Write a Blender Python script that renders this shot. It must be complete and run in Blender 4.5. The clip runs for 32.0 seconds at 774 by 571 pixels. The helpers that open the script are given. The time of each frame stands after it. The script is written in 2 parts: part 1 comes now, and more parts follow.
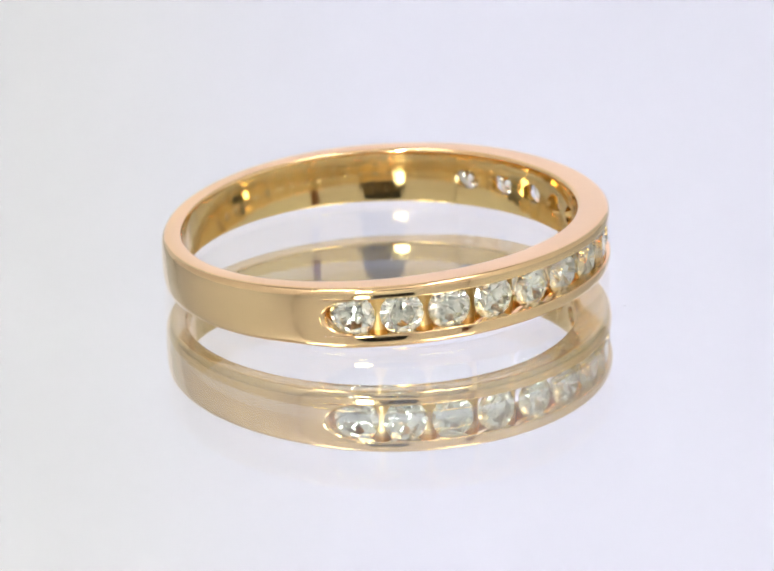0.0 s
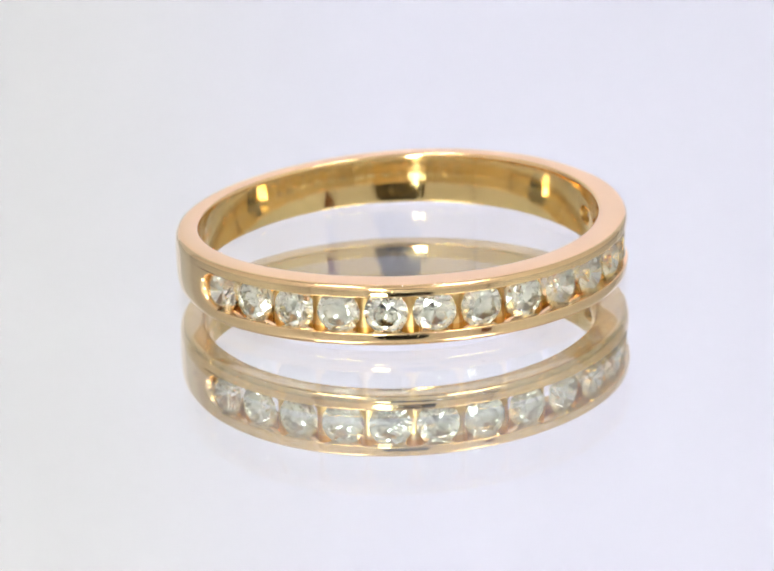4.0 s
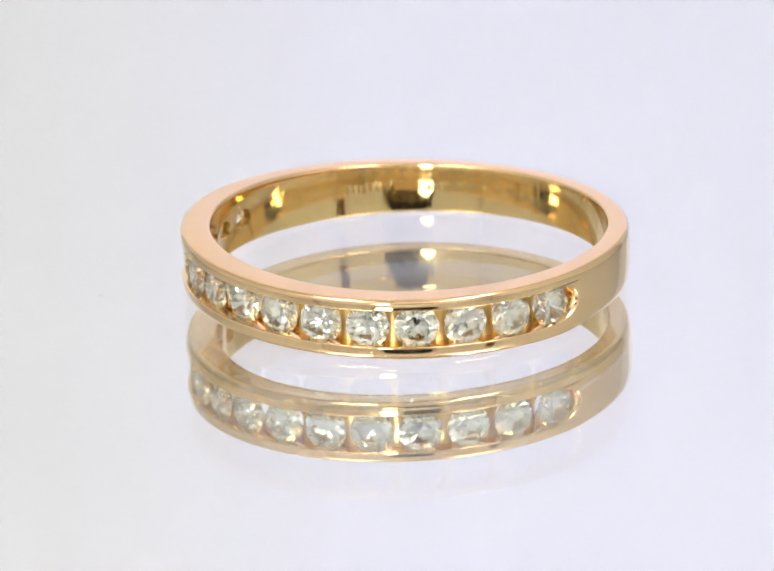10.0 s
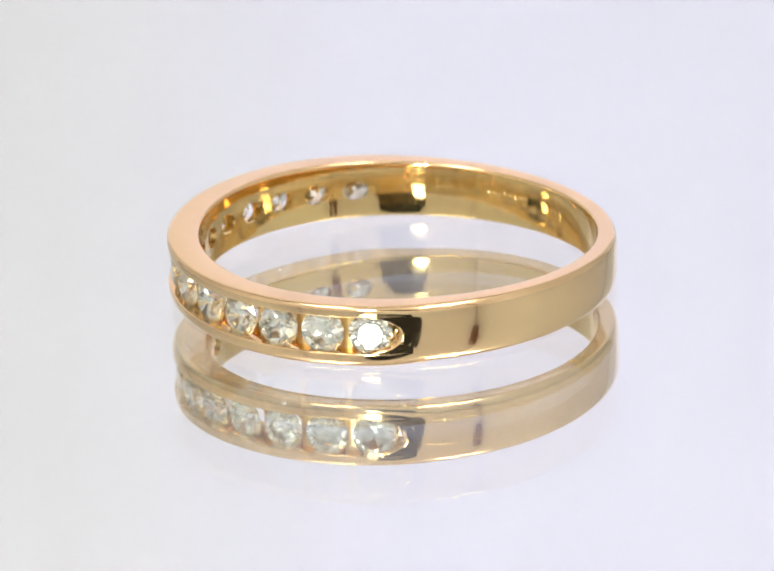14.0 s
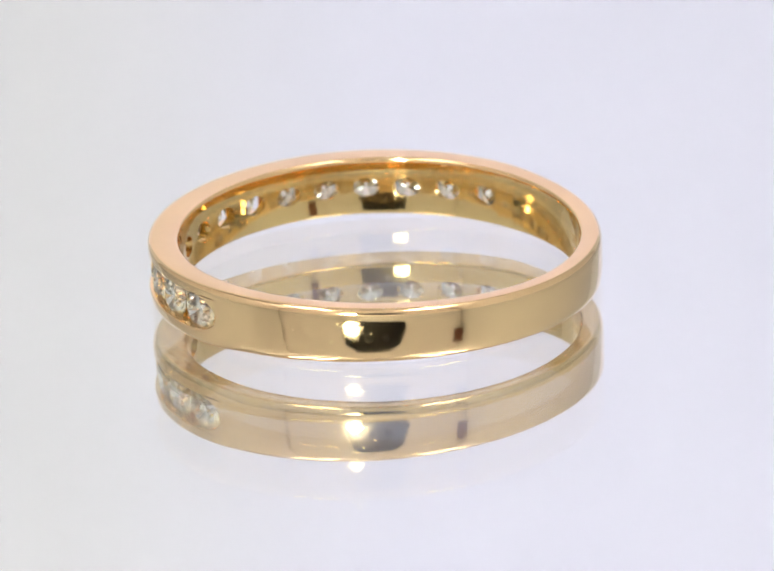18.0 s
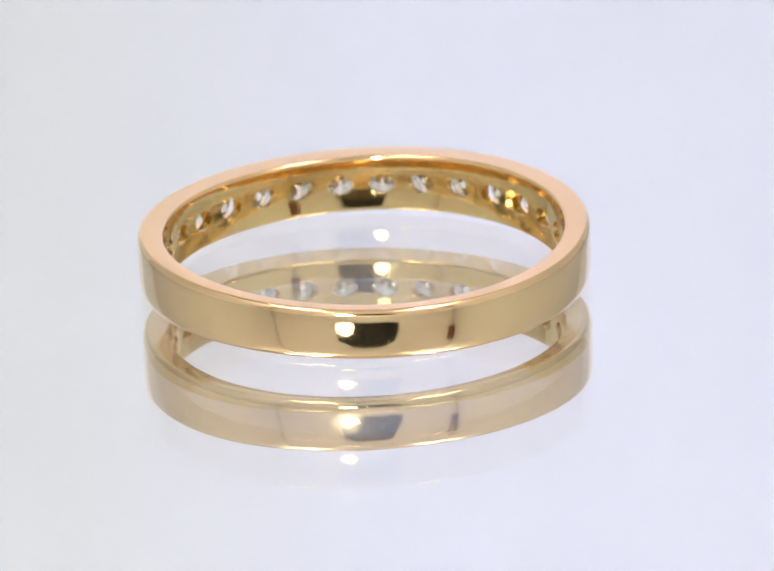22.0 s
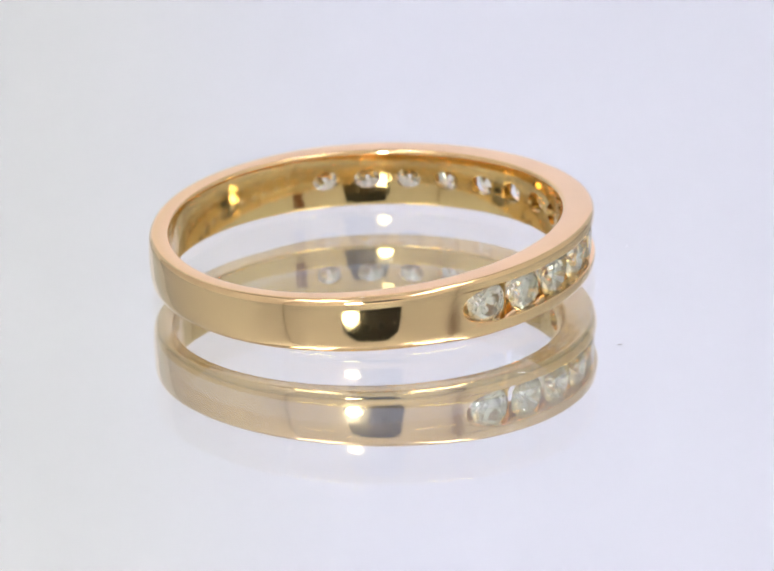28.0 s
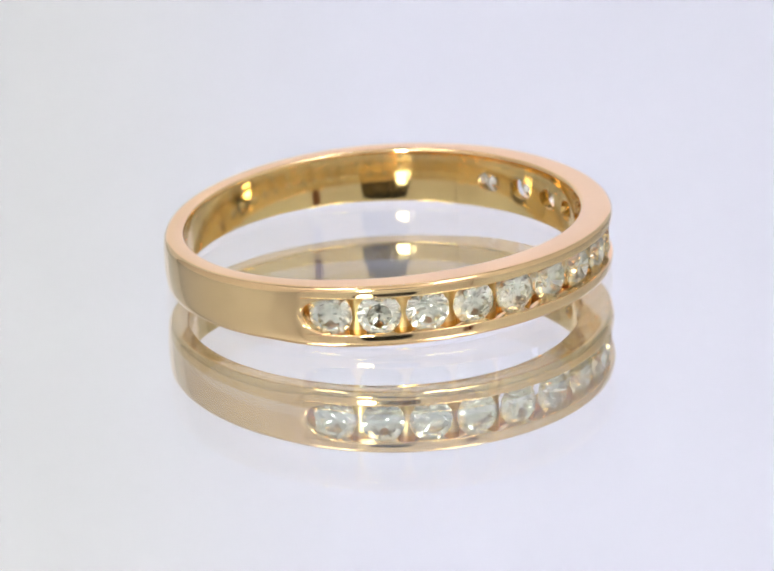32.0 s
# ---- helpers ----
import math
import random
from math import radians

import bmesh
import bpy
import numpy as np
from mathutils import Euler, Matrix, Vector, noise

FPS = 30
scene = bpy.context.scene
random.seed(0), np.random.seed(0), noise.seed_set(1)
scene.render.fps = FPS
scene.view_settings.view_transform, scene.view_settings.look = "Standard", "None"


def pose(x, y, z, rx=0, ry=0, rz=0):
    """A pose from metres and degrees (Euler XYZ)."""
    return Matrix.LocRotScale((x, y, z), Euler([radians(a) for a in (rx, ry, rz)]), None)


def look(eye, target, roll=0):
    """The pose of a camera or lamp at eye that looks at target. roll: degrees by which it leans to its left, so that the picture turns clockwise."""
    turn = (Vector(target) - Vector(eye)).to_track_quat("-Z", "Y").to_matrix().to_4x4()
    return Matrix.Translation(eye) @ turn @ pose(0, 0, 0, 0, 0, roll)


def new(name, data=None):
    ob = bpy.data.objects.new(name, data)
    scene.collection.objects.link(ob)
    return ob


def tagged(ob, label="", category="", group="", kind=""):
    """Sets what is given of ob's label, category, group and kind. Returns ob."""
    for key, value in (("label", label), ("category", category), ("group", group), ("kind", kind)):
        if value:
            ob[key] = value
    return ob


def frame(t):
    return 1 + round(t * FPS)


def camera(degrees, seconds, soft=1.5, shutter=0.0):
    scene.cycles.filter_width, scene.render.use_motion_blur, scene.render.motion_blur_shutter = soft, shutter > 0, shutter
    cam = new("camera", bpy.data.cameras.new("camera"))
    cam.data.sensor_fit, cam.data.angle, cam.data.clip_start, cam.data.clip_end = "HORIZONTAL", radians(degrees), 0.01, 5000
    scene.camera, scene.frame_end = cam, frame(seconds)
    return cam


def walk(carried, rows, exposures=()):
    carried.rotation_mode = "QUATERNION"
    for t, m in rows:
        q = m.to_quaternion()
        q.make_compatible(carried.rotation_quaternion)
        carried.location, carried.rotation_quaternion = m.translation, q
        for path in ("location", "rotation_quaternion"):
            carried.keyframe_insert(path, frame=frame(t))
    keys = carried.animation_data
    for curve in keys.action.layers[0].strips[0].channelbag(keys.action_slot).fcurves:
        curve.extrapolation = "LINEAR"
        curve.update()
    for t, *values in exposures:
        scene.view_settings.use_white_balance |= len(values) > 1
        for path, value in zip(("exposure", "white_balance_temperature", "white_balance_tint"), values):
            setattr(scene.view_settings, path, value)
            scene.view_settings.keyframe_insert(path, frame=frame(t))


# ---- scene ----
# ---- camera ----
MM = 0.001
cam = camera(7.72, 32.0, soft=1.9)
EYE = (0.0, -0.23455, 0.08652)
AIM = (0.0, 0.0, -0.000476)
VIEW = look(EYE, AIM, -2.17)
walk(cam, [(0.0, VIEW), (32.0, VIEW)], [(0.0, -0.03, 6560, 9.4), (7.0, -0.02, 6570, 9.4), (13.0, -0.02, 6600, 9.5), (19.0, -0.08, 6570, 9.5), (23.5, -0.07, 6360, 9.2), (28.0, -0.12, 6470, 9.6), (32.0, -0.10, 6480, 9.4)])
cam.data.dof.use_dof = True
cam.data.dof.focus_distance = 0.2425
cam.data.dof.aperture_fstop = 125.0

scene.cycles.max_bounces = 24
scene.cycles.glossy_bounces = 16
scene.cycles.transmission_bounces = 16

# ---- turning ----
SPIN = -11.452            # degrees a second, seen from above clockwise
OFF_R, OFF_A = 0.999, 94.5   # the ring lies a millimetre off the turntable's axis
STONE_MID = -17.6         # middle of the row of stones, in the ring's own angle
PITCH = 12.44
STONES = 14

# ---- world and lights ----
world = bpy.data.worlds.new("room")
scene.world = world
world.use_nodes = True
world.node_tree.nodes["Background"].inputs[0].default_value = (0.32, 0.32, 0.34, 1)
world.node_tree.nodes["Background"].inputs[1].default_value = 0.25
CHIP_POWER = 124.0
STRIP_POWER = 14.0
SPOT_POWER = 250.0


# ---- materials ----
def material(name, colour, rough=0.5, metal=0.0):
    mat = bpy.data.materials.new(name)
    mat.use_nodes = True
    b = mat.node_tree.nodes["Principled BSDF"]
    b.inputs["Base Color"].default_value = (*colour, 1)
    b.inputs["Roughness"].default_value = rough
    b.inputs["Metallic"].default_value = metal
    return mat, mat.node_tree, b


def node(nt, kind, **values):
    n = nt.nodes.new(kind)
    for k, v in values.items():
        n.inputs[k].default_value = v
    return n


def grain(nt, b, colour, scale, amount, bump=0.0, rough=None, dist=0.00002):
    """Colour variation at two scales, fine relief, and uneven gloss."""
    tex = nt.nodes.new("ShaderNodeTexCoord")
    big = node(nt, "ShaderNodeTexNoise", Scale=scale, Detail=4.0)
    fine = node(nt, "ShaderNodeTexNoise", Scale=scale * 9, Detail=3.0)
    nt.links.new(tex.outputs["Object"], big.inputs["Vector"])
    nt.links.new(tex.outputs["Object"], fine.inputs["Vector"])
    mix = nt.nodes.new("ShaderNodeMath")
    mix.operation = "MULTIPLY_ADD"
    mix.inputs[1].default_value = 0.5
    nt.links.new(fine.outputs["Fac"], mix.inputs[0])
    half = nt.nodes.new("ShaderNodeMath")
    half.operation = "MULTIPLY"
    half.inputs[1].default_value = 0.5
    nt.links.new(big.outputs["Fac"], half.inputs[0])
    nt.links.new(half.outputs[0], mix.inputs[2])
    ramp = nt.nodes.new("ShaderNodeValToRGB")
    ramp.color_ramp.elements[0].position = 0.3
    ramp.color_ramp.elements[1].position = 0.7
    ramp.color_ramp.elements[0].color = (*[c * (1 - amount) for c in colour], 1)
    ramp.color_ramp.elements[1].color = (*[min(1, c * (1 + amount)) for c in colour], 1)
    nt.links.new(mix.outputs[0], ramp.inputs[0])
    nt.links.new(ramp.outputs[0], b.inputs["Base Color"])
    if bump:
        bm_ = node(nt, "ShaderNodeBump", Strength=bump, Distance=dist)
        nt.links.new(mix.outputs[0], bm_.inputs["Height"])
        nt.links.new(bm_.outputs[0], b.inputs["Normal"])
    if rough:
        rr = node(nt, "ShaderNodeMapRange")
        rr.inputs["To Min"].default_value, rr.inputs["To Max"].default_value = rough
        nt.links.new(mix.outputs[0], rr.inputs["Value"])
        nt.links.new(rr.outputs[0], b.inputs["Roughness"])
    return ramp


GOLD_COLOUR = (0.93, 0.64, 0.315)
INNER_COLOUR = (0.86, 0.615, 0.272)


def ripple(nt, b, scale, stretch, height, pits=0.0):
    """Faint hand-polished unevenness of the metal, with tiny pits if asked."""
    tex = nt.nodes.new("ShaderNodeTexCoord")
    mp = nt.nodes.new("ShaderNodeMapping")
    mp.inputs["Scale"].default_value = (1, 1, stretch)
    nt.links.new(tex.outputs["Object"], mp.inputs["Vector"])
    n1 = node(nt, "ShaderNodeTexNoise", Scale=scale, Detail=3.0, Roughness=0.55)
    nt.links.new(mp.outputs[0], n1.inputs["Vector"])
    bp = node(nt, "ShaderNodeBump", Strength=1.0, Distance=height)
    nt.links.new(n1.outputs["Fac"], bp.inputs["Height"])
    if pits:
        cells = node(nt, "ShaderNodeTexVoronoi", Scale=1900.0, Randomness=1.0)
        nt.links.new(tex.outputs["Object"], cells.inputs["Vector"])
        deep = node(nt, "ShaderNodeMapRange")
        deep.inputs["From Min"].default_value, deep.inputs["From Max"].default_value = 0.03, pits
        deep.inputs["To Min"].default_value, deep.inputs["To Max"].default_value = -0.8, 0.0
        nt.links.new(cells.outputs["Distance"], deep.inputs["Value"])
        both = nt.nodes.new("ShaderNodeMath")
        nt.links.new(n1.outputs["Fac"], both.inputs[0])
        nt.links.new(deep.outputs[0], both.inputs[1])
        nt.links.new(both.outputs[0], bp.inputs["Height"])
    nt.links.new(bp.outputs[0], b.inputs["Normal"])


def worn_patch(nt, b, place, near, far, rough):
    """A scuffed spot of the metal, duller than the polish round it."""
    tex = nt.nodes.new("ShaderNodeTexCoord")
    apart = nt.nodes.new("ShaderNodeVectorMath")
    apart.operation = "DISTANCE"
    apart.inputs[1].default_value = place
    nt.links.new(tex.outputs["Object"], apart.inputs[0])
    fade = node(nt, "ShaderNodeMapRange")
    fade.inputs["From Min"].default_value, fade.inputs["From Max"].default_value = near, far
    fade.inputs["To Min"].default_value, fade.inputs["To Max"].default_value = rough, 0.0
    nt.links.new(apart.outputs["Value"], fade.inputs["Value"])
    most = nt.nodes.new("ShaderNodeMath")
    most.operation = "MAXIMUM"
    nt.links.new(b.inputs["Roughness"].links[0].from_socket, most.inputs[0])
    nt.links.new(fade.outputs[0], most.inputs[1])
    nt.links.new(most.outputs[0], b.inputs["Roughness"])
    coat = nt.nodes.new("ShaderNodeMath")
    coat.operation = "MAXIMUM"
    coat.inputs[1].default_value = 0.05
    nt.links.new(fade.outputs[0], coat.inputs[0])
    nt.links.new(coat.outputs[0], b.inputs["Coat Roughness"])


GOLD, nt, b = material("polished_gold", GOLD_COLOUR, 0.08, 1.0)
grain(nt, b, GOLD_COLOUR, 260.0, 0.03, 0.0, (0.04, 0.11))
ripple(nt, b, 1100.0, 0.5, 0.000007, 0.12)
worn_patch(nt, b, (-0.00328, -0.00923, 0.00125), 0.0006, 0.0019, 0.16)
b.inputs["Coat Weight"].default_value = 0.55
b.inputs["Coat IOR"].default_value = 1.7
b.inputs["Coat Roughness"].default_value = 0.05
GOLD_IN, nt, b = material("inner_gold", INNER_COLOUR, 0.14, 1.0)
grain(nt, b, INNER_COLOUR, 400.0, 0.04, 0.0, (0.03, 0.09))
ripple(nt, b, 1800.0, 0.2, 0.000012)

SEAT_GOLD, nt, b = material("unpolished_gold", INNER_COLOUR, 0.4, 1.0)
grain(nt, b, INNER_COLOUR, 900.0, 0.08, 0.0, (0.34, 0.5))

DIAMOND = bpy.data.materials.new("diamond")
DIAMOND.use_nodes = True
nt = DIAMOND.node_tree
nt.nodes.clear()
out = nt.nodes.new("ShaderNodeOutputMaterial")
g = node(nt, "ShaderNodeBsdfGlass", IOR=2.417, Roughness=0.0)
g.inputs["Color"].default_value = (0.996, 1.0, 0.958, 1)
nt.links.new(g.outputs[0], out.inputs[0])

PLATE_GLASS = bpy.data.materials.new("plate_glass")
PLATE_GLASS.use_nodes = True
nt = PLATE_GLASS.node_tree
nt.nodes.clear()
out = nt.nodes.new("ShaderNodeOutputMaterial")
g = node(nt, "ShaderNodeBsdfGlass", IOR=1.43, Roughness=0.0)
g.inputs["Color"].default_value = (0.968, 1.0, 0.996, 1)   # the green of thick soda-lime glass
nt.links.new(g.outputs[0], out.inputs[0])
SILVER, nt, b = material("mirror_silver", (0.93, 0.925, 0.93), 0.0, 1.0)

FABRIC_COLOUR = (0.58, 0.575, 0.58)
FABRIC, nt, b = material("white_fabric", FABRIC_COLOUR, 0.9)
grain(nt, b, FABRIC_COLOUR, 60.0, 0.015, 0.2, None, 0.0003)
# same white fabric as the walls, in a paler tone
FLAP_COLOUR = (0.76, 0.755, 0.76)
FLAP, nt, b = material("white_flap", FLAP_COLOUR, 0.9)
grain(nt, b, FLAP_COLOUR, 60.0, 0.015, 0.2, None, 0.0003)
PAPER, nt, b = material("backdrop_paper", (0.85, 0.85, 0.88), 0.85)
# background's sideways gradient is put into the paper colour: greyer left, lavender right
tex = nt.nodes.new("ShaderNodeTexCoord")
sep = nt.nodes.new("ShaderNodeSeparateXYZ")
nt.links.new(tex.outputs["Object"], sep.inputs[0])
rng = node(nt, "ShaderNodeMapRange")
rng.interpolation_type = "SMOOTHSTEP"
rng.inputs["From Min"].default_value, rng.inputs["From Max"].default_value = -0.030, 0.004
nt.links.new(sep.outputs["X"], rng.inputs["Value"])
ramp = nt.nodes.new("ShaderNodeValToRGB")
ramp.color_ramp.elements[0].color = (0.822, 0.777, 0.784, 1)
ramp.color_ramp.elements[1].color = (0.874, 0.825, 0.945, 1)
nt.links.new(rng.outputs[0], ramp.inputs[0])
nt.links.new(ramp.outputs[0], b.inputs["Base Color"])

PLASTIC, nt, b = material("white_plastic", (0.78, 0.78, 0.77), 0.35)
grain(nt, b, (0.78, 0.78, 0.77), 80.0, 0.02)
SEAM, nt, b = material("seam_piping", (0.26, 0.20, 0.15), 0.8)
grain(nt, b, (0.26, 0.20, 0.15), 300.0, 0.2)
BROWN, nt, b = material("brown_strap", (0.12, 0.032, 0.013), 0.6)
grain(nt, b, (0.12, 0.032, 0.013), 400.0, 0.25, 0.3)
BLACK, nt, b = material("black_casing", (0.012, 0.012, 0.013), 0.35)
grain(nt, b, (0.012, 0.012, 0.013), 200.0, 0.3)
DARK_GLASS, nt, b = material("lens_glass", (0.005, 0.005, 0.007), 0.03)
ALU, nt, b = material("lamp_metal", (0.6, 0.6, 0.6), 0.3, 1.0)
DUST, nt, b = material("dust", (0.22, 0.20, 0.22), 0.9)


def glow(name, colour, power):
    mat = bpy.data.materials.new(name)
    mat.use_nodes = True
    n = mat.node_tree
    n.nodes.clear()
    o = n.nodes.new("ShaderNodeOutputMaterial")
    e = n.nodes.new("ShaderNodeEmission")
    e.inputs[0].default_value = (*colour, 1)
    e.inputs[1].default_value = power
    n.links.new(e.outputs[0], o.inputs[0])
    return mat


LED_CHIP = glow("led_chip", (1.0, 0.965, 0.975), CHIP_POWER)
LED = glow("strip_cover", (1.0, 0.965, 0.975), STRIP_POWER)
SPOT = glow("spot_diffuser", (0.94, 1.0, 0.99), SPOT_POWER)


# ---- mesh helpers ----
def part(name, bm, mat, parent=None, label="", smooth=None):
    me = bpy.data.meshes.new(name)
    bmesh.ops.recalc_face_normals(bm, faces=bm.faces)
    if smooth is not None:
        for f in bm.faces:
            f.smooth = True
    bm.to_mesh(me)
    bm.free()
    if smooth is not None:
        me.set_sharp_from_angle(angle=radians(smooth))
    for m_ in mat if isinstance(mat, (list, tuple)) else [mat]:
        me.materials.append(m_)
    ob = new(name, me)
    if parent is not None:
        ob.parent = parent
    if label:
        tagged(ob, label)
    return ob


def box(sx, sy, sz, m=None, bevel=0.0):
    bm = bmesh.new()
    bmesh.ops.create_cube(bm, size=1.0)
    bmesh.ops.scale(bm, vec=(sx, sy, sz), verts=bm.verts)
    if bevel:
        bmesh.ops.bevel(bm, geom=bm.edges[:], offset=bevel, segments=3, affect="EDGES", profile=0.5)
    if m is not None:
        bmesh.ops.transform(bm, matrix=m, verts=bm.verts)
    return bm


def lathe(profile, steps=96):
    """A solid of revolution about z from (r, z) pairs, the first and last on the axis."""
    bm = bmesh.new()
    rows = []
    for r, z in profile:
        if r < 1e-9:
            rows.append([bm.verts.new((0, 0, z))])
        else:
            rows.append([bm.verts.new((r * math.cos(2 * math.pi * i / steps), r * math.sin(2 * math.pi * i / steps), z)) for i in range(steps)])
    for a, c in zip(rows, rows[1:]):
        for i in range(steps):
            j = (i + 1) % steps
            if len(a) == 1:
                bm.faces.new((a[0], c[i], c[j]))
            elif len(c) == 1:
                bm.faces.new((a[i], a[j], c[0]))
            else:
                bm.faces.new((a[i], a[j], c[j], c[i]))
    return bm


# ---- the light box ----
HX, HE, Y0, Y1, Z0, Z1, TH_ = 0.212, 0.178, -0.20, 0.20, -0.040, 0.36, 0.004   # the east side stands a little nearer


def wall(name, sx, sy, sz, x, y, z, mat, label):
    return tagged(part(name, box(sx, sy, sz, pose(x, y, z)), mat), label, "wall", kind="structure")


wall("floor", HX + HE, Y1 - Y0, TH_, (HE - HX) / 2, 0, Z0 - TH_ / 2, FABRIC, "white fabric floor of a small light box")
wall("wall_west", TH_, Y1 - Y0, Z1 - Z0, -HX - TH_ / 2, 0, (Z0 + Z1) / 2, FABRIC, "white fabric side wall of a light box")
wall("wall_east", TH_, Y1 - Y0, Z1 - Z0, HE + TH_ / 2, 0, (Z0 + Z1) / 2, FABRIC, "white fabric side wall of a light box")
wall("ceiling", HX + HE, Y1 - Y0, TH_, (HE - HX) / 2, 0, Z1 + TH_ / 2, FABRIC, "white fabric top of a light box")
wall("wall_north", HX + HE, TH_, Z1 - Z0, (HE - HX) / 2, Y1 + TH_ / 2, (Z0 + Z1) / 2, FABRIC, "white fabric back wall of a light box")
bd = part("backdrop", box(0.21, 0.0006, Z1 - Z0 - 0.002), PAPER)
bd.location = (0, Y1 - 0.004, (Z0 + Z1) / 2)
tagged(bd, "white backdrop paper, greyer to the left, faintly lavender to the right", "backdrop", kind="structure")

# front flap with a wide rounded opening for the lens
OPEN_W, OPEN_H, OPEN_R, OPEN_Z = 0.118, 0.076, 0.024, 0.0775


def rounded(w, h, r, n=8):
    pts = []
    for cx, cy, a0 in ((w / 2 - r, h / 2 - r, 0), (-w / 2 + r, h / 2 - r, 90), (-w / 2 + r, -h / 2 + r, 180), (w / 2 - r, -h / 2 + r, 270)):
        for i in range(n + 1):
            a = radians(a0 + 90 * i / n)
            pts.append((cx + r * math.cos(a), cy + r * math.sin(a)))
    return pts


def flap():
    bm = bmesh.new()
    hole = [(x * (0.83 - 0.42 * z / OPEN_H) - 0.006, z) for x, z in rounded(OPEN_W * 1.05, OPEN_H, OPEN_R)]
    k = len(hole)
    lo, hi = Z0 - OPEN_Z, Z1 - OPEN_Z
    rows = []
    for y in (0.0, -TH_):
        inner = [bm.verts.new((x, y, z)) for x, z in hole]
        outer = []
        for x, z in hole:
            s = min((HE / x) if x > 1e-6 else (HX / -x) if x < -1e-6 else 1e9, (hi / z) if z > 1e-6 else 1e9, (lo / z) if z < -1e-6 else 1e9)
            outer.append(bm.verts.new((x * s, y, z * s)))
        rows.append((inner, outer))
    corners = []
    for y in (0.0, -TH_):
        corners.append({(sx, sz): bm.verts.new((HE if sx > 0 else -HX, y, hi if sz > 0 else lo)) for sx in (-1, 1) for sz in (-1, 1)})
    for s in (0, 1):
        inner, outer = rows[s]
        for i in range(k):
            j = (i + 1) % k
            bm.faces.new((inner[i], inner[j], outer[j], outer[i]))
            a, c = outer[i].co, outer[j].co
            on_side = abs(a.x - HE) < 1e-6 or abs(a.x + HX) < 1e-6
            on_side2 = abs(c.x - HE) < 1e-6 or abs(c.x + HX) < 1e-6
            if on_side != on_side2:
                q = corners[s][(1 if a.x + c.x > 0 else -1, 1 if a.z + c.z > 0 else -1)]
                bm.faces.new((outer[i], outer[j], q))
    for i in range(k):
        j = (i + 1) % k
        bm.faces.new((rows[0][0][i], rows[0][0][j], rows[1][0][j], rows[1][0][i]))
    return bm


fl = part("wall_front", flap(), FLAP)
fl.location = (0, Y0, OPEN_Z)
tagged(fl, "white fabric front flap with a lens opening", "wall", kind="structure")

# dark piping in the two front corners
for sx in (-1, 1):
    bm = box(0.0013, 0.0013, Z1 - Z0 - 0.01, None, 0.0004)
    s = part("seam_piping", bm, SEAM)
    s.location = (HE - 0.0012 if sx > 0 else 0.0012 - HX, Y0 + 0.0012, (Z0 + Z1) / 2)
    tagged(s, "thin dark piping along a light box corner", "piping", "light box seams")


def strap():
    root = new("strap_tab")
    root.location = (HE - 0.012, Y0 + 0.005, 0.112)
    part("tab", box(0.024, 0.003, 0.050, pose(0, 0, 0, 0, 0, 45), 0.0012), BROWN, root)
    part("snap", box(0.006, 0.0015, 0.006, pose(-0.0014, 0.0014, 0.015, 0, 0, 45), 0.0006), ALU, root, "small metal snap fastener")
    tagged(root, "dark reddish-brown strap tab hanging in the corner", "strap")


strap()


def led_chip():
    me = bpy.data.meshes.new("led_chip")
    bm = box(0.0025, 0.0025, 0.0012, None, 0.0003)
    bm.to_mesh(me)
    bm.free()
    me.materials.append(LED_CHIP)
    return me


def chips_on(root, length, chip):
    part("circuit_board", box(length, 0.018, 0.0010, pose(0, 0, 0.0025), 0.0003), PLASTIC, root, "white circuit board of the strip")
    count = round(length / 0.0098)
    for i in range(count):
        ob = new("led_chip", chip)
        ob.parent = root
        ob.matrix_basis = pose(((i + 0.5) / count - 0.5) * length, 0, 0.0014)
        tagged(ob, "small bright LED chip")


def led_strip(x, y, z, length, turn, group, chip, tilt=0):
    root = new("led_strip")
    root.matrix_world = pose(x, y, z, tilt, 0, turn)
    part("housing", box(length + 0.006, 0.024, 0.006, pose(0, 0, 0.006), 0.001), ALU, root)
    if chip is None:
        part("diffuser", box(length, 0.018, 0.0014, pose(0, 0, 0.0024), 0.0005), LED, root, "glowing frosted strip cover")
    else:
        chips_on(root, length, chip)
    for sx in (-1, 1):
        part("end_cap", box(0.004, 0.022, 0.007, pose(sx * (length / 2 + 0.003), 0, 0.0055), 0.001), PLASTIC, root, "white plastic end cap")
    tagged(root, "lit white LED strip, out of view inside the light box", "lamp", group)


CHIP = led_chip()
for sx in (-1, 1):
    for dx, kind_ in ((0.105, None), (0.135, CHIP), (0.162, None)):
        led_strip(sx * dx, -0.100, 0.351, 0.150, 90, "LED strips", kind_)
    # flap strips are an addition, out of view, to brighten shank and stones
    for dz in (0.21, 0.25, 0.29, 0.33):
        led_strip(sx * 0.112, -0.191, dz, 0.095, 0, "LED strips on the front flap", CHIP, 90)
led_strip(0.0, 0.10, 0.351, 0.24, 0, "LED strips", CHIP)


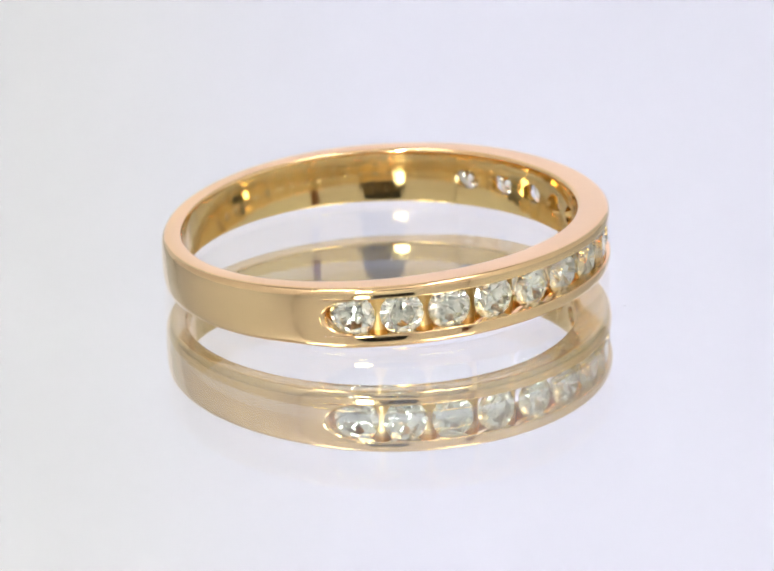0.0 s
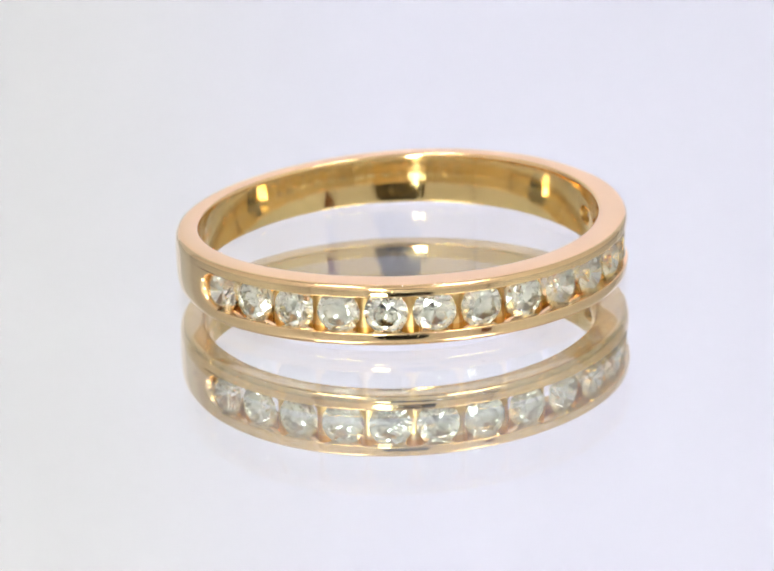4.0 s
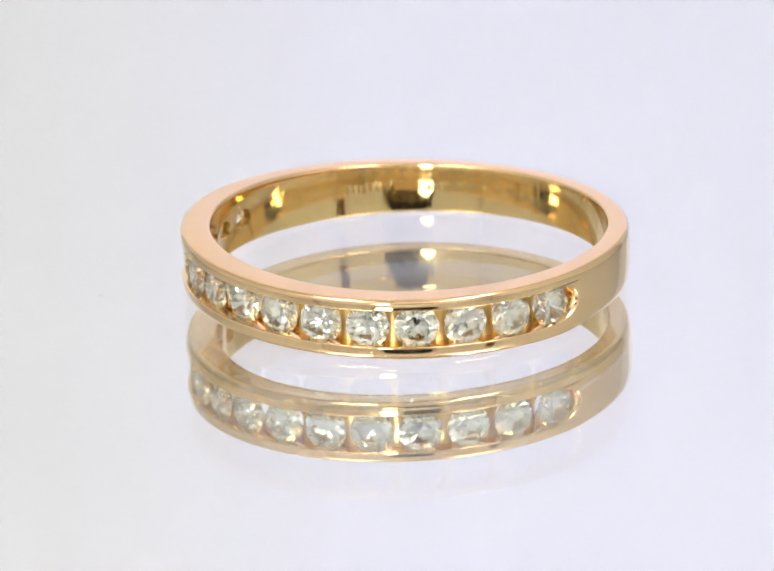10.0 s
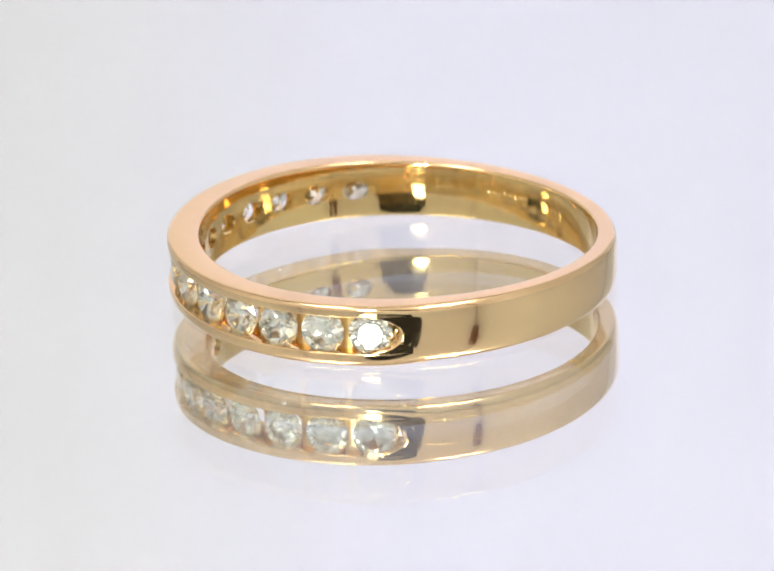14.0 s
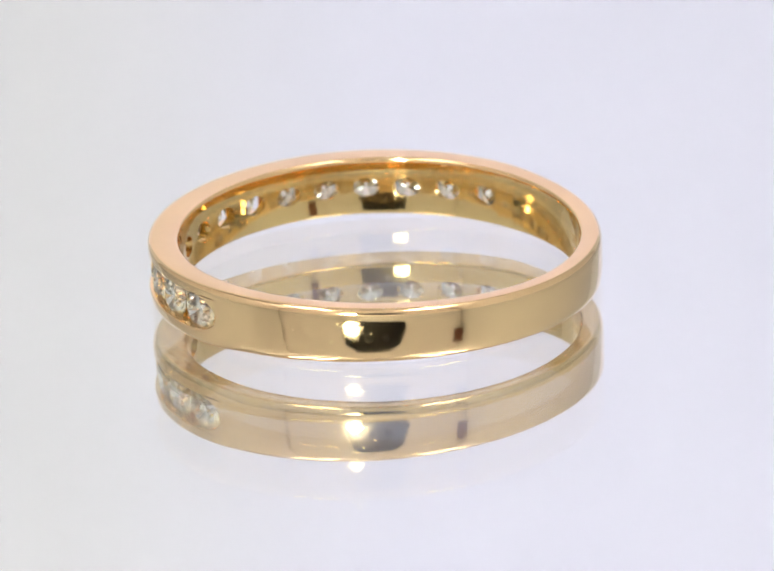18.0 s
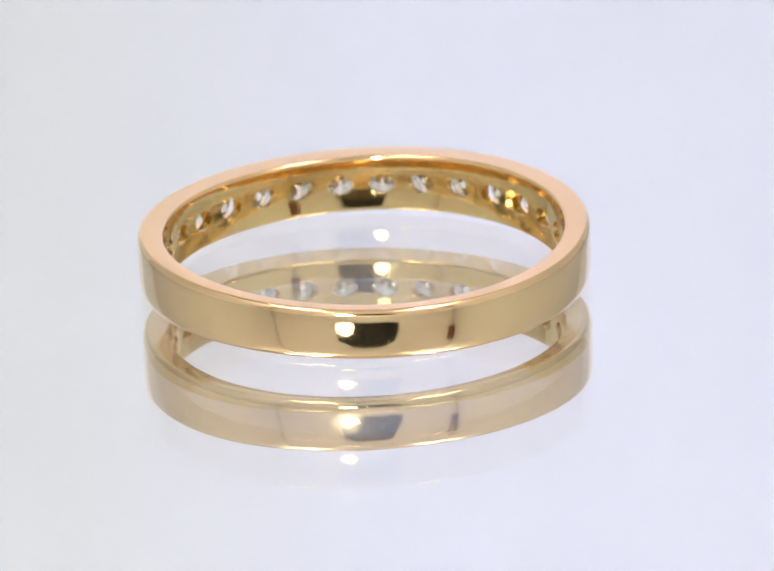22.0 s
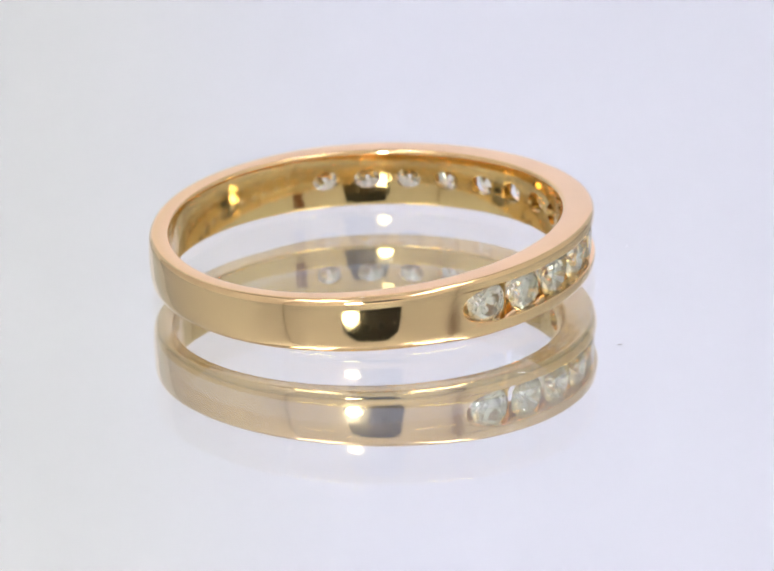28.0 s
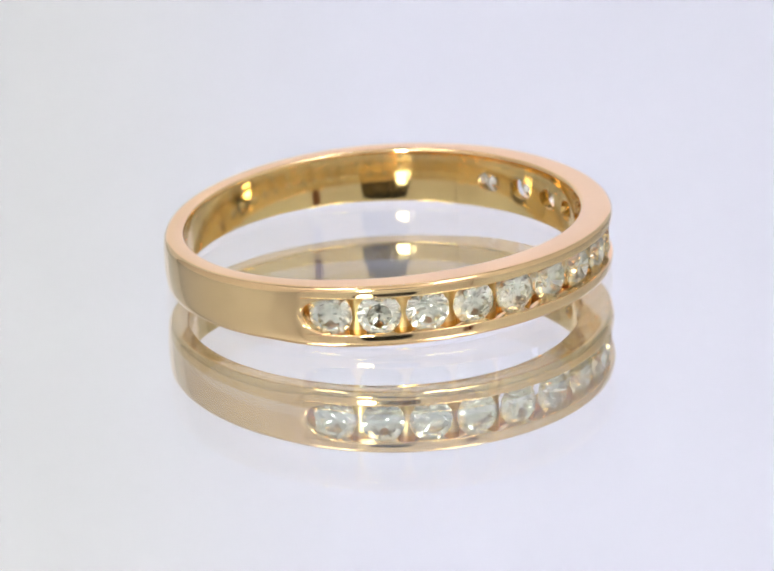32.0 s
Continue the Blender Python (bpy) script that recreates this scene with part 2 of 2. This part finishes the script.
def spot_lamp(eye, target):
    root = new("spot_lamp")
    root.matrix_world = look(eye, target)
    bm = lathe([(0, 0.022), (0.008, 0.022), (0.0145, 0.014), (0.0155, 0.0), (0.0155, -0.002), (0.0135, -0.002), (0.0135, 0.001), (0, 0.001)], 40)
    part("housing", bm, ALU, root, "", 40)
    bm = lathe([(0, 0.0), (0.0126, 0.0), (0.0126, -0.0012), (0.0095, -0.0018), (0, -0.002)], 40)
    part("diffuser", bm, SPOT, root, "glowing round lamp face", 40)
    tagged(root, "small round lit spot lamp clipped beside the lens", "lamp")


spot_lamp((-0.040, -0.190, 0.0530), (0, 0, 0.0))


def phone():
    root = new("phone")
    m = VIEW @ pose(0.0, 0.0, 0.008)
    root.matrix_world = m
    part("casing", box(0.158, 0.078, 0.008, pose(0, 0, 0.0), 0.003), BLACK, root)
    for x in (-0.016, 0.016):
        bm = lathe([(0, -0.0048), (0.0055, -0.0048), (0.0065, -0.0042), (0.0065, -0.0030), (0, -0.0030)], 32)
        bmesh.ops.translate(bm, vec=(x, 0, 0), verts=bm.verts)
        part("lens", bm, DARK_GLASS, root, "dark round lens glass", 30)
    tagged(root, "black filming device behind the lens opening", "device")


phone()


# ---- the turntable ----
PLATE_T = 2.51 * MM
PLATE_Z = -0.195 * MM     # the ring touches the glass at few points only


def turntable():
    root = new("turntable")
    R = 0.100
    bm = lathe([(0, 0), (R - 0.0006, 0), (R, -0.0006), (R, -PLATE_T + 0.0004), (R - 0.0004, -PLATE_T), (0, -PLATE_T)], 128)
    bm.normal_update()
    for f in bm.faces:
        c = f.calc_center_median()
        if abs(c.z + PLATE_T) < 1e-5:
            f.material_index = 1
    part("mirror_plate", bm, [PLATE_GLASS, SILVER], root, "clear glass plate silvered underneath")
    bm = lathe([(0, -PLATE_T - 0.00005), (0.094, -PLATE_T - 0.00005), (0.096, -PLATE_T - 0.002), (0.096, -0.022), (0.092, -0.026), (0, -0.026)], 96)
    part("platter", bm, PLASTIC, root, "white plastic platter", 30)
    tagged(root, "round glass mirror plate on a white turning platter", "turntable")
    rnd = random.Random(3)
    for r, a, sx, sy in ((11.05, 336.6, 0.14, 0.10), (13.24, 277.8, 0.30, 0.05)):
        bm = bmesh.new()
        bmesh.ops.create_icosphere(bm, subdivisions=2, radius=0.5)
        for v in bm.verts:
            v.co *= 1 + 0.35 * (rnd.random() - 0.5)
        m = pose(r * MM * math.cos(radians(a)), r * MM * math.sin(radians(a)), 0.00001, 0, 0, a + 60)
        bmesh.ops.transform(bm, matrix=m @ Matrix.Diagonal((sx * MM, sy * MM, 0.03 * MM, 1)), verts=bm.verts)
        part("dust_speck", bm, DUST, root, "tiny grey speck of dust", 60)
    bm = lathe([(0, -0.0265), (0.08, -0.0265), (0.085, -0.030), (0.088, Z0), (0, Z0)], 96)
    tagged(part("pedestal", bm, PLASTIC, None, "", 30), "white plastic pedestal under a turntable", "pedestal")
    return root


TABLE = turntable()

# ---- the ring ----
THICK_IN, THICK_OUT = -0.18, 0.12   # the wall is thicker behind the stones than at the shank
RI, RO = 8.61, 9.77     # inner and outer radius, millimetres
ZM, HC = 1.23, 0.80      # middle and half height of the stone channel
RF = 8.98                # floor of the channel
END = PITCH * (STONES - 1) / 2
CAP = 10.5                # degrees past the last stone's middle to the end of the channel's end patch


def wave(u, a, b, c, b2, c2):
    """Slow rise and fall of an edge round the ring."""
    t = radians(u - 17.8)
    return a + b * math.cos(t) + c * math.sin(t) + b2 * math.cos(2 * t) + c2 * math.sin(2 * t)


def low_z(u):
    """The lower edge: the ring rests on its shank and sides, and the stones' side is a little raised."""
    return wave(u, 0.078, 0.104, -0.051, -0.017, -0.087)


def top_z(u):
    """Height of the band, wide along the stones and tapering to the back of the shank."""
    return wave(u, 2.494, 0.289, -0.113, -0.104, -0.055) - low_z(u)


def at(u, r, z):
    """A place on the ring: u degrees from the middle of the stone row, r and z in millimetres."""
    a = radians(u + STONE_MID)
    k = (r - RI) / (RO - RI)
    r = r + (THICK_IN * (1 - k) + THICK_OUT * k) * math.cos(radians(u)) + 0.06 * math.sin(radians(2 * u - 35.6))
    z += low_z(u)
    return Vector((r * math.cos(a), r * math.sin(a), z)) * MM


def arc(cr, cz, rad, a0, a1, n):
    return [(cr + rad * math.cos(radians(a0 + (a1 - a0) * i / n)), cz + rad * math.sin(radians(a0 + (a1 - a0) * i / n))) for i in range(n + 1)]


CI, CT = 0.14, 0.16      # corner radii of the finger side, below and above


def plain(u):
    """0 along the stones, 1 on the plain shank."""
    return max(0.0, min(1.0, (abs((u + 180) % 360 - 180) - END - 4.0) / 12.0))


def tall(u):
    """Height of the lower outer rounding: long along the plain shank, short under the stones."""
    return 0.38 + 0.18 * plain(u)


def hang(u):
    """How far the outer lower edge hangs below the inner one."""
    return 0.19 - 0.08 * plain(u)


def foot(u):
    """The lower outer rounding, a quarter of an ellipse."""
    h, w = tall(u), 0.26 + 0.10 * plain(u)
    drop = hang(u)
    return [(RO - w + w * math.cos(a), h - drop - h * math.sin(a)) for a in (radians(5 + 85 * i / 11) for i in range(12))]


def shoulder(u):
    """The upper outer rounding."""
    return 0.22 + 0.12 * plain(u)


def sag(u):
    """How far the outside bulges between its edges: less along the stones."""
    return 0.03 - 0.017 * math.cos(radians(u))


def lip(u):
    """The channel's edge is rounded along the stones and closes flush past the last one."""
    return 0.065 - 0.0645 * max(0.0, min(1.0, (abs((u + 180) % 360 - 180) - END - 6.0) / 3.0))


def outer(u, z):
    """The outside radius at height z: a slight barrel."""
    h = top_z(u) / 2
    return RO + sag(u) * (1 - min(1.0, abs(z - h) / (h - 0.2)) ** 2)


def inside(u, z):
    """The finger side bulges gently, most of all below the middle of its height."""
    return RI - 0.055 + 0.036 * (z - 0.3 * top_z(u)) ** 2


def lean(u, z):
    """Slope of the finger side, in degrees from upright."""
    return math.degrees(math.atan(0.072 * (z - 0.3 * top_z(u))))


def joint(u, rad):
    """Height at which the finger side runs over into its upper rounding."""
    z = top_z(u) - rad
    for _ in range(4):
        z = top_z(u) - rad * (1 - math.sin(radians(lean(u, z))))
    return z


def corner_top(u, rad):
    """The upper rounding of the finger side, which carries on its slope."""
    z = joint(u, rad)
    b_ = lean(u, z)
    return arc(inside(u, z) + rad * math.cos(radians(b_)), z - rad * math.sin(radians(b_)), rad, 180 - b_, 90, 7)


def corner_in(u, z, a0, a1, rad):
    return arc(inside(u, z) + rad, z, rad, a0, a1, 6)


def outline_top(u):
    """Upper half of the section from the inner wall over the top to the channel's lip."""
    zt, co = top_z(u), shoulder(u)
    edge, rad = ZM + HC, lip(u)
    s = [(inside(u, z), z) for z in (edge + (joint(u, CT) - edge) * q for q in (0.25, 0.5, 0.75))] + corner_top(u, CT) + arc(RO - co, zt - co, co, 90, 8, 7)
    return s + [(outer(u, z), z) for z in (zt - co - (zt - co - edge) * 0.4, zt - co - (zt - co - edge) * 0.7, edge + rad + 0.012)] + arc(outer(u, edge) - rad, edge + rad, rad, 0, -90, 3)


def outline_low(u):
    edge, rad = ZM - HC, lip(u)
    s = arc(outer(u, edge) - rad, edge - rad, rad, 90, 0, 3) + [(outer(u, edge - rad - 0.012), edge - rad - 0.012)] + [(outer(u, min(z, edge - rad)), min(z, edge - rad - 0.014)) for z in (edge - (edge - tall(u) + hang(u)) * 0.4, edge - (edge - tall(u) + hang(u)) * 0.7)]
    z0 = CI - 0.065
    return s + foot(u) + corner_in(u, z0, -90, -180, CI) + [(inside(u, z), z) for z in (z0 + (edge - z0) * 0.33, z0 + (edge - z0) * 0.67)]


def sweep(bm, angles, section, closed):
    rows = [[bm.verts.new(at(u, r, z)) for r, z in section(u)] for u in angles]
    for a, c in zip(rows, rows[1:]):
        k = len(a)
        for i in range(k if closed else k - 1):
            j = (i + 1) % k
            bm.faces.new((a[i], a[j], c[j], c[i]))
    return rows


def angles(a0, a1, step=0.75):
    n = max(2, round((a1 - a0) / step))
    return [a0 + (a1 - a0) * i / n for i in range(n + 1)]


def shank_section(u):
    zt, co = top_z(u), shoulder(u)
    z0 = CI - 0.065
    s = [(inside(u, z), z) for z in (z0 + (joint(u, CT) - z0) * q / 14 for q in range(1, 14))] + corner_top(u, CT) + arc(RO - co, zt - co, co, 90, 8, 8)
    s += [(outer(u, z), z) for z in (tall(u) - hang(u) + (zt - co - tall(u) + hang(u)) * q / 8 for q in range(7, 0, -1))]
    return s + foot(u) + corner_in(u, CI - 0.065, -90, -180, CI)


def channel_patch(bm, u0, u1, uc, r, hole, side=0, n=28, rings=5, long=1.0):
    """A curved piece of wall at radius r (a number or a function of place), HC high, with a round hole about (uc, ZM); side: half a hole only. Returns the hole's rim."""
    k = 180 / math.pi / RO
    a0, a1 = (0, 2 * math.pi) if side == 0 else (-math.pi / 2, math.pi / 2)
    turns = [a0 + (a1 - a0) * i / n for i in range(n if side == 0 else n + 1)]
    for hu, sg in ((u1 - uc, 1), (uc - u0, -1)):
        for up in (1, -1):
            if hu > 1e-6:
                a = math.atan2(up * HC, (sg * hu / k) * (side or 1))
                a = a % (2 * math.pi) if side == 0 else a
                if side == 0 or abs(a) < math.pi / 2 - 1e-3:
                    turns.append(a)
    rows = []
    for a in sorted(turns):
        ca, sa = math.cos(a) * (side or 1), math.sin(a)
        hu = ((u1 - uc) if ca > 0 else (uc - u0)) / k
        far = min(hu / abs(ca) if abs(ca) > 1e-6 else 1e9, HC / abs(sa) if abs(sa) > 1e-6 else 1e9)
        row = []
        for q in range(rings + 1):
            near = hole / math.hypot(ca / long, sa)
            d = near + (far - near) * q / rings
            uu, zz = uc + d * ca * k, ZM + d * sa
            row.append(bm.verts.new(at(uu, r(uu, zz) if callable(r) else r, zz)))
        rows.append(row)
    m = len(rows)
    for i in range(m if side == 0 else m - 1):
        a, c = rows[i], rows[(i + 1) % m]
        for q in range(rings):
            bm.faces.new((a[q], c[q], c[q + 1], a[q + 1]))
    return [row[0] for row in rows]


TABLE_W = 0.58           # width of a stone's table against its own


def brilliant(dia):
    """A round brilliant, table up along z, girdle at z = 0."""
    R = dia / 2
    pts = []
    crown, pavilion, edge = math.tan(radians(34.5)), math.tan(radians(40.8)), 0.02
    half = math.cos(math.pi / 8)
    for i in range(8):
        a = math.pi * i / 4
        pts.append((TABLE_W * R * math.cos(a), TABLE_W * R * math.sin(a), (edge + (1 - TABLE_W) * crown) * R))
        b_ = a + math.pi / 8
        pts.append((0.80 * R * math.cos(b_), 0.80 * R * math.sin(b_), (edge + (1 - 0.80 * half) * crown) * R))
        pts.append((0.22 * R * math.cos(b_), 0.22 * R * math.sin(b_), (-edge - (1 - 0.22 * half) * pavilion) * R))
    for i in range(16):
        a = math.pi * i / 8
        for z in (0.02 * R, -0.02 * R):
            pts.append((R * math.cos(a), R * math.sin(a), z))
    pts.append((0, 0, (-edge - pavilion) * R))
    bm = bmesh.new()
    for p_ in pts:
        bm.verts.new(Vector(p_) * MM)
    bmesh.ops.convex_hull(bm, input=bm.verts)
    bmesh.ops.dissolve_limit(bm, angle_limit=radians(0.3), verts=bm.verts, edges=bm.edges)
    return bm


STONE_D = 1.89
TIPPED = {1: (-2.8, 2.0), 8: (-2.8, 1.7), 9: (-2.8, 0.65), 10: (-2.8, -0.4), 11: (-2.8, 2.6), 12: (-2.8, 3.5), 13: (-2.9, 1.36)}         # stones set a little tipped in the channel


def inner_faces(bm):
    """The finger side is less finely polished."""
    bm.normal_update()
    bmesh.ops.recalc_face_normals(bm, faces=bm.faces)
    for f in bm.faces:
        c = f.calc_center_median()
        u = math.degrees(math.atan2(c.y, c.x)) - STONE_MID
        if math.hypot(c.x, c.y) < (at(u, RI, 0).xy.length + 0.00002):
            f.material_index = 1


def ring():
    root = new("ring")
    lim = END + CAP
    bm = bmesh.new()
    sweep(bm, angles(lim, 360 - lim), shank_section, True)
    inner_faces(bm)
    part("shank", bm, [GOLD, GOLD_IN], root, "plain polished tapering gold shank", 35)

    def upper(u):
        return [(inside(u, ZM + HC), ZM + HC)] + outline_top(u) + [(RF, ZM + HC)]

    def lower(u):
        return [(RF, ZM - HC)] + outline_low(u) + [(inside(u, ZM - HC), ZM - HC)]

    for sec, nm in ((upper, "upper_rail"), (lower, "lower_rail")):
        bm = bmesh.new()
        sweep(bm, angles(-lim, lim), sec, False)
        inner_faces(bm)
        part(nm, bm, [GOLD, GOLD_IN], root, "polished gold channel rail", 35)
    # rounded ends of the channel
    for sg in (-1, 1):
        bm = bmesh.new()
        uc = sg * END
        u0, u1 = (uc, sg * lim) if sg > 0 else (sg * lim, uc)
        rim = channel_patch(bm, u0, u1, uc, outer, HC * 0.99, sg, 36, 5, 1.75)
        # a rounded lip, then the wall down to the floor
        mid = at(uc, RF, ZM)
        for cut, drop in ((0.988, 0.012), (0.965, 0.05), (0.945, 0.11), (0.935, 0.17)):
            ring_ = []
            for v in rim:
                p_ = Vector((v.co.x, v.co.y, 0))
                p_ = p_ * ((p_.length - drop * MM * 0.7) / p_.length)
                m_ = Vector((mid.x, mid.y, 0)) * (p_.length / Vector((mid.x, mid.y, 0)).length)
                q_ = m_ + (p_ - m_) * cut
                ring_.append(bm.verts.new((q_.x, q_.y, mid.z + (v.co.z - mid.z) * cut)))
            for i in range(len(rim) - 1):
                bm.faces.new((rim[i], rim[i + 1], ring_[i + 1], ring_[i]))
            rim = ring_
        low = [bm.verts.new(v.co * 1.0) for v in rim]
        for v in low:
            c = v.co.copy()
            c.z = 0
            c *= (RF - RO + c.length / MM) / (c.length / MM)
            v.co = Vector((c.x, c.y, v.co.z))
        for i in range(len(rim) - 1):
            bm.faces.new((rim[i], rim[i + 1], low[i + 1], low[i]))
        part("channel_end", bm, GOLD, root, "rounded gold end of the stone channel", 35)
    # one pierced seat and one stone each
    gem = brilliant(STONE_D)
    gem_me = bpy.data.meshes.new("diamond")
    gem.to_mesh(gem_me)
    gem.free()
    gem_me.materials.append(DIAMOND)
    rnd = random.Random(5)
    bm = bmesh.new()
    for n in range(STONES):
        uc = -END + PITCH * n
        v0 = uc - PITCH / 2 if n else -lim
        v1 = uc + PITCH / 2 if n < STONES - 1 else lim
        rim_f = channel_patch(bm, v0, v1, uc, RF, 0.56, long=1.30)
        rim_i = channel_patch(bm, v0, v1, uc, inside, 0.44, long=1.55)
        m = len(rim_f)
        for i in range(m):
            j = (i + 1) % m
            bm.faces.new((rim_f[i], rim_f[j], rim_i[j], rim_i[i]))
    bmesh.ops.remove_doubles(bm, verts=bm.verts, dist=2e-6)
    part("channel_floor", bm, GOLD_IN, root, "inner gold wall pierced behind every stone", 40)
    # low gold bars that part the stones
    for n in range(STONES - 1):
        uc = -END + PITCH * (n + 0.5)
        bm = bmesh.new()
        rows = []
        for z in (ZM - HC, ZM - HC * 0.4, ZM + HC * 0.4, ZM + HC):
            rise = 0.06 * abs(z - ZM) / HC
            rows.append([bm.verts.new(at(uc + du, r + (rise if r > RF else 0), z)) for du, r in ((-2.5, RF - 0.02), (-1.5, 9.04), (-0.8, 9.10), (0.8, 9.10), (1.5, 9.04), (2.5, RF - 0.02))])
        for a, c in zip(rows, rows[1:]):
            for i in range(5):
                bm.faces.new((a[i], a[i + 1], c[i + 1], c[i]))
        part("seat_bar", bm, SEAT_GOLD, root, "low gold bar between two stones", 35)
    for n in range(STONES):
        uc = -END + PITCH * n
        ob = new("diamond", gem_me)
        ob.parent = root
        a = radians(uc + STONE_MID)
        out_dir = Vector((math.cos(a), math.sin(a), 0))
        turn = out_dir.to_track_quat("Z", "Y").to_matrix().to_4x4()
        tip, yaw = TIPPED.get(n, (rnd.uniform(-0.3, 1.9), rnd.uniform(-1.8, 1.8)))
        wob = pose(0, 0, 0, tip, yaw, 0) @ pose(0, 0, 0, 0, 0, rnd.uniform(0, 45))
        ob.matrix_basis = Matrix.Translation(at(uc, RO - 0.34, ZM)) @ turn @ wob
        tagged(ob, "clear round brilliant-cut diamond")
    # worn stamped marks inside the shank
    rnd = random.Random(9)
    for u0_, count in ((211.0, 3), (225.5, 6), (236.5, 2)):
        for i in range(count):
            u = u0_ + i * 1.9
            h = rnd.uniform(0.45, 0.75)
            bm = bmesh.new()
            zc = top_z(u) / 2
            w = rnd.uniform(0.45, 0.85)
            a_ = [bm.verts.new(at(u + du, inside(u, zc + dz) + 0.03, zc + dz)) for du, dz in ((-w, -h / 2), (w, -h / 2 + 0.1), (w, h / 2), (-w, h / 2 - 0.08))]
            b_ = [bm.verts.new(at(u + du * 0.6, inside(u, zc) - 0.025, zc + dz * 0.7)) for du, dz in ((-w, -h / 2), (w, -h / 2 + 0.1), (w, h / 2), (-w, h / 2 - 0.08))]
            bm.faces.new(b_)
            for i_ in range(4):
                bm.faces.new((a_[i_], a_[(i_ + 1) % 4], b_[(i_ + 1) % 4], b_[i_]))
            part("stamp_mark", bm, GOLD_IN, root, "worn stamped mark", 20)
    tagged(root, "yellow gold band ring with a channel of small round diamonds", "ring")
    return root


RING = ring()


def motions():
    rows_t, rows_r = [], []
    for i in range(33):
        a = SPIN * i
        o = radians(OFF_A + a)
        rows_t.append((float(i), pose(0, 0, PLATE_Z, 0, 0, a)))
        rows_r.append((float(i), pose(OFF_R * MM * math.cos(o), OFF_R * MM * math.sin(o), 0, 0, 0, a)))
    walk(TABLE, rows_t)
    walk(RING, rows_r)


motions()
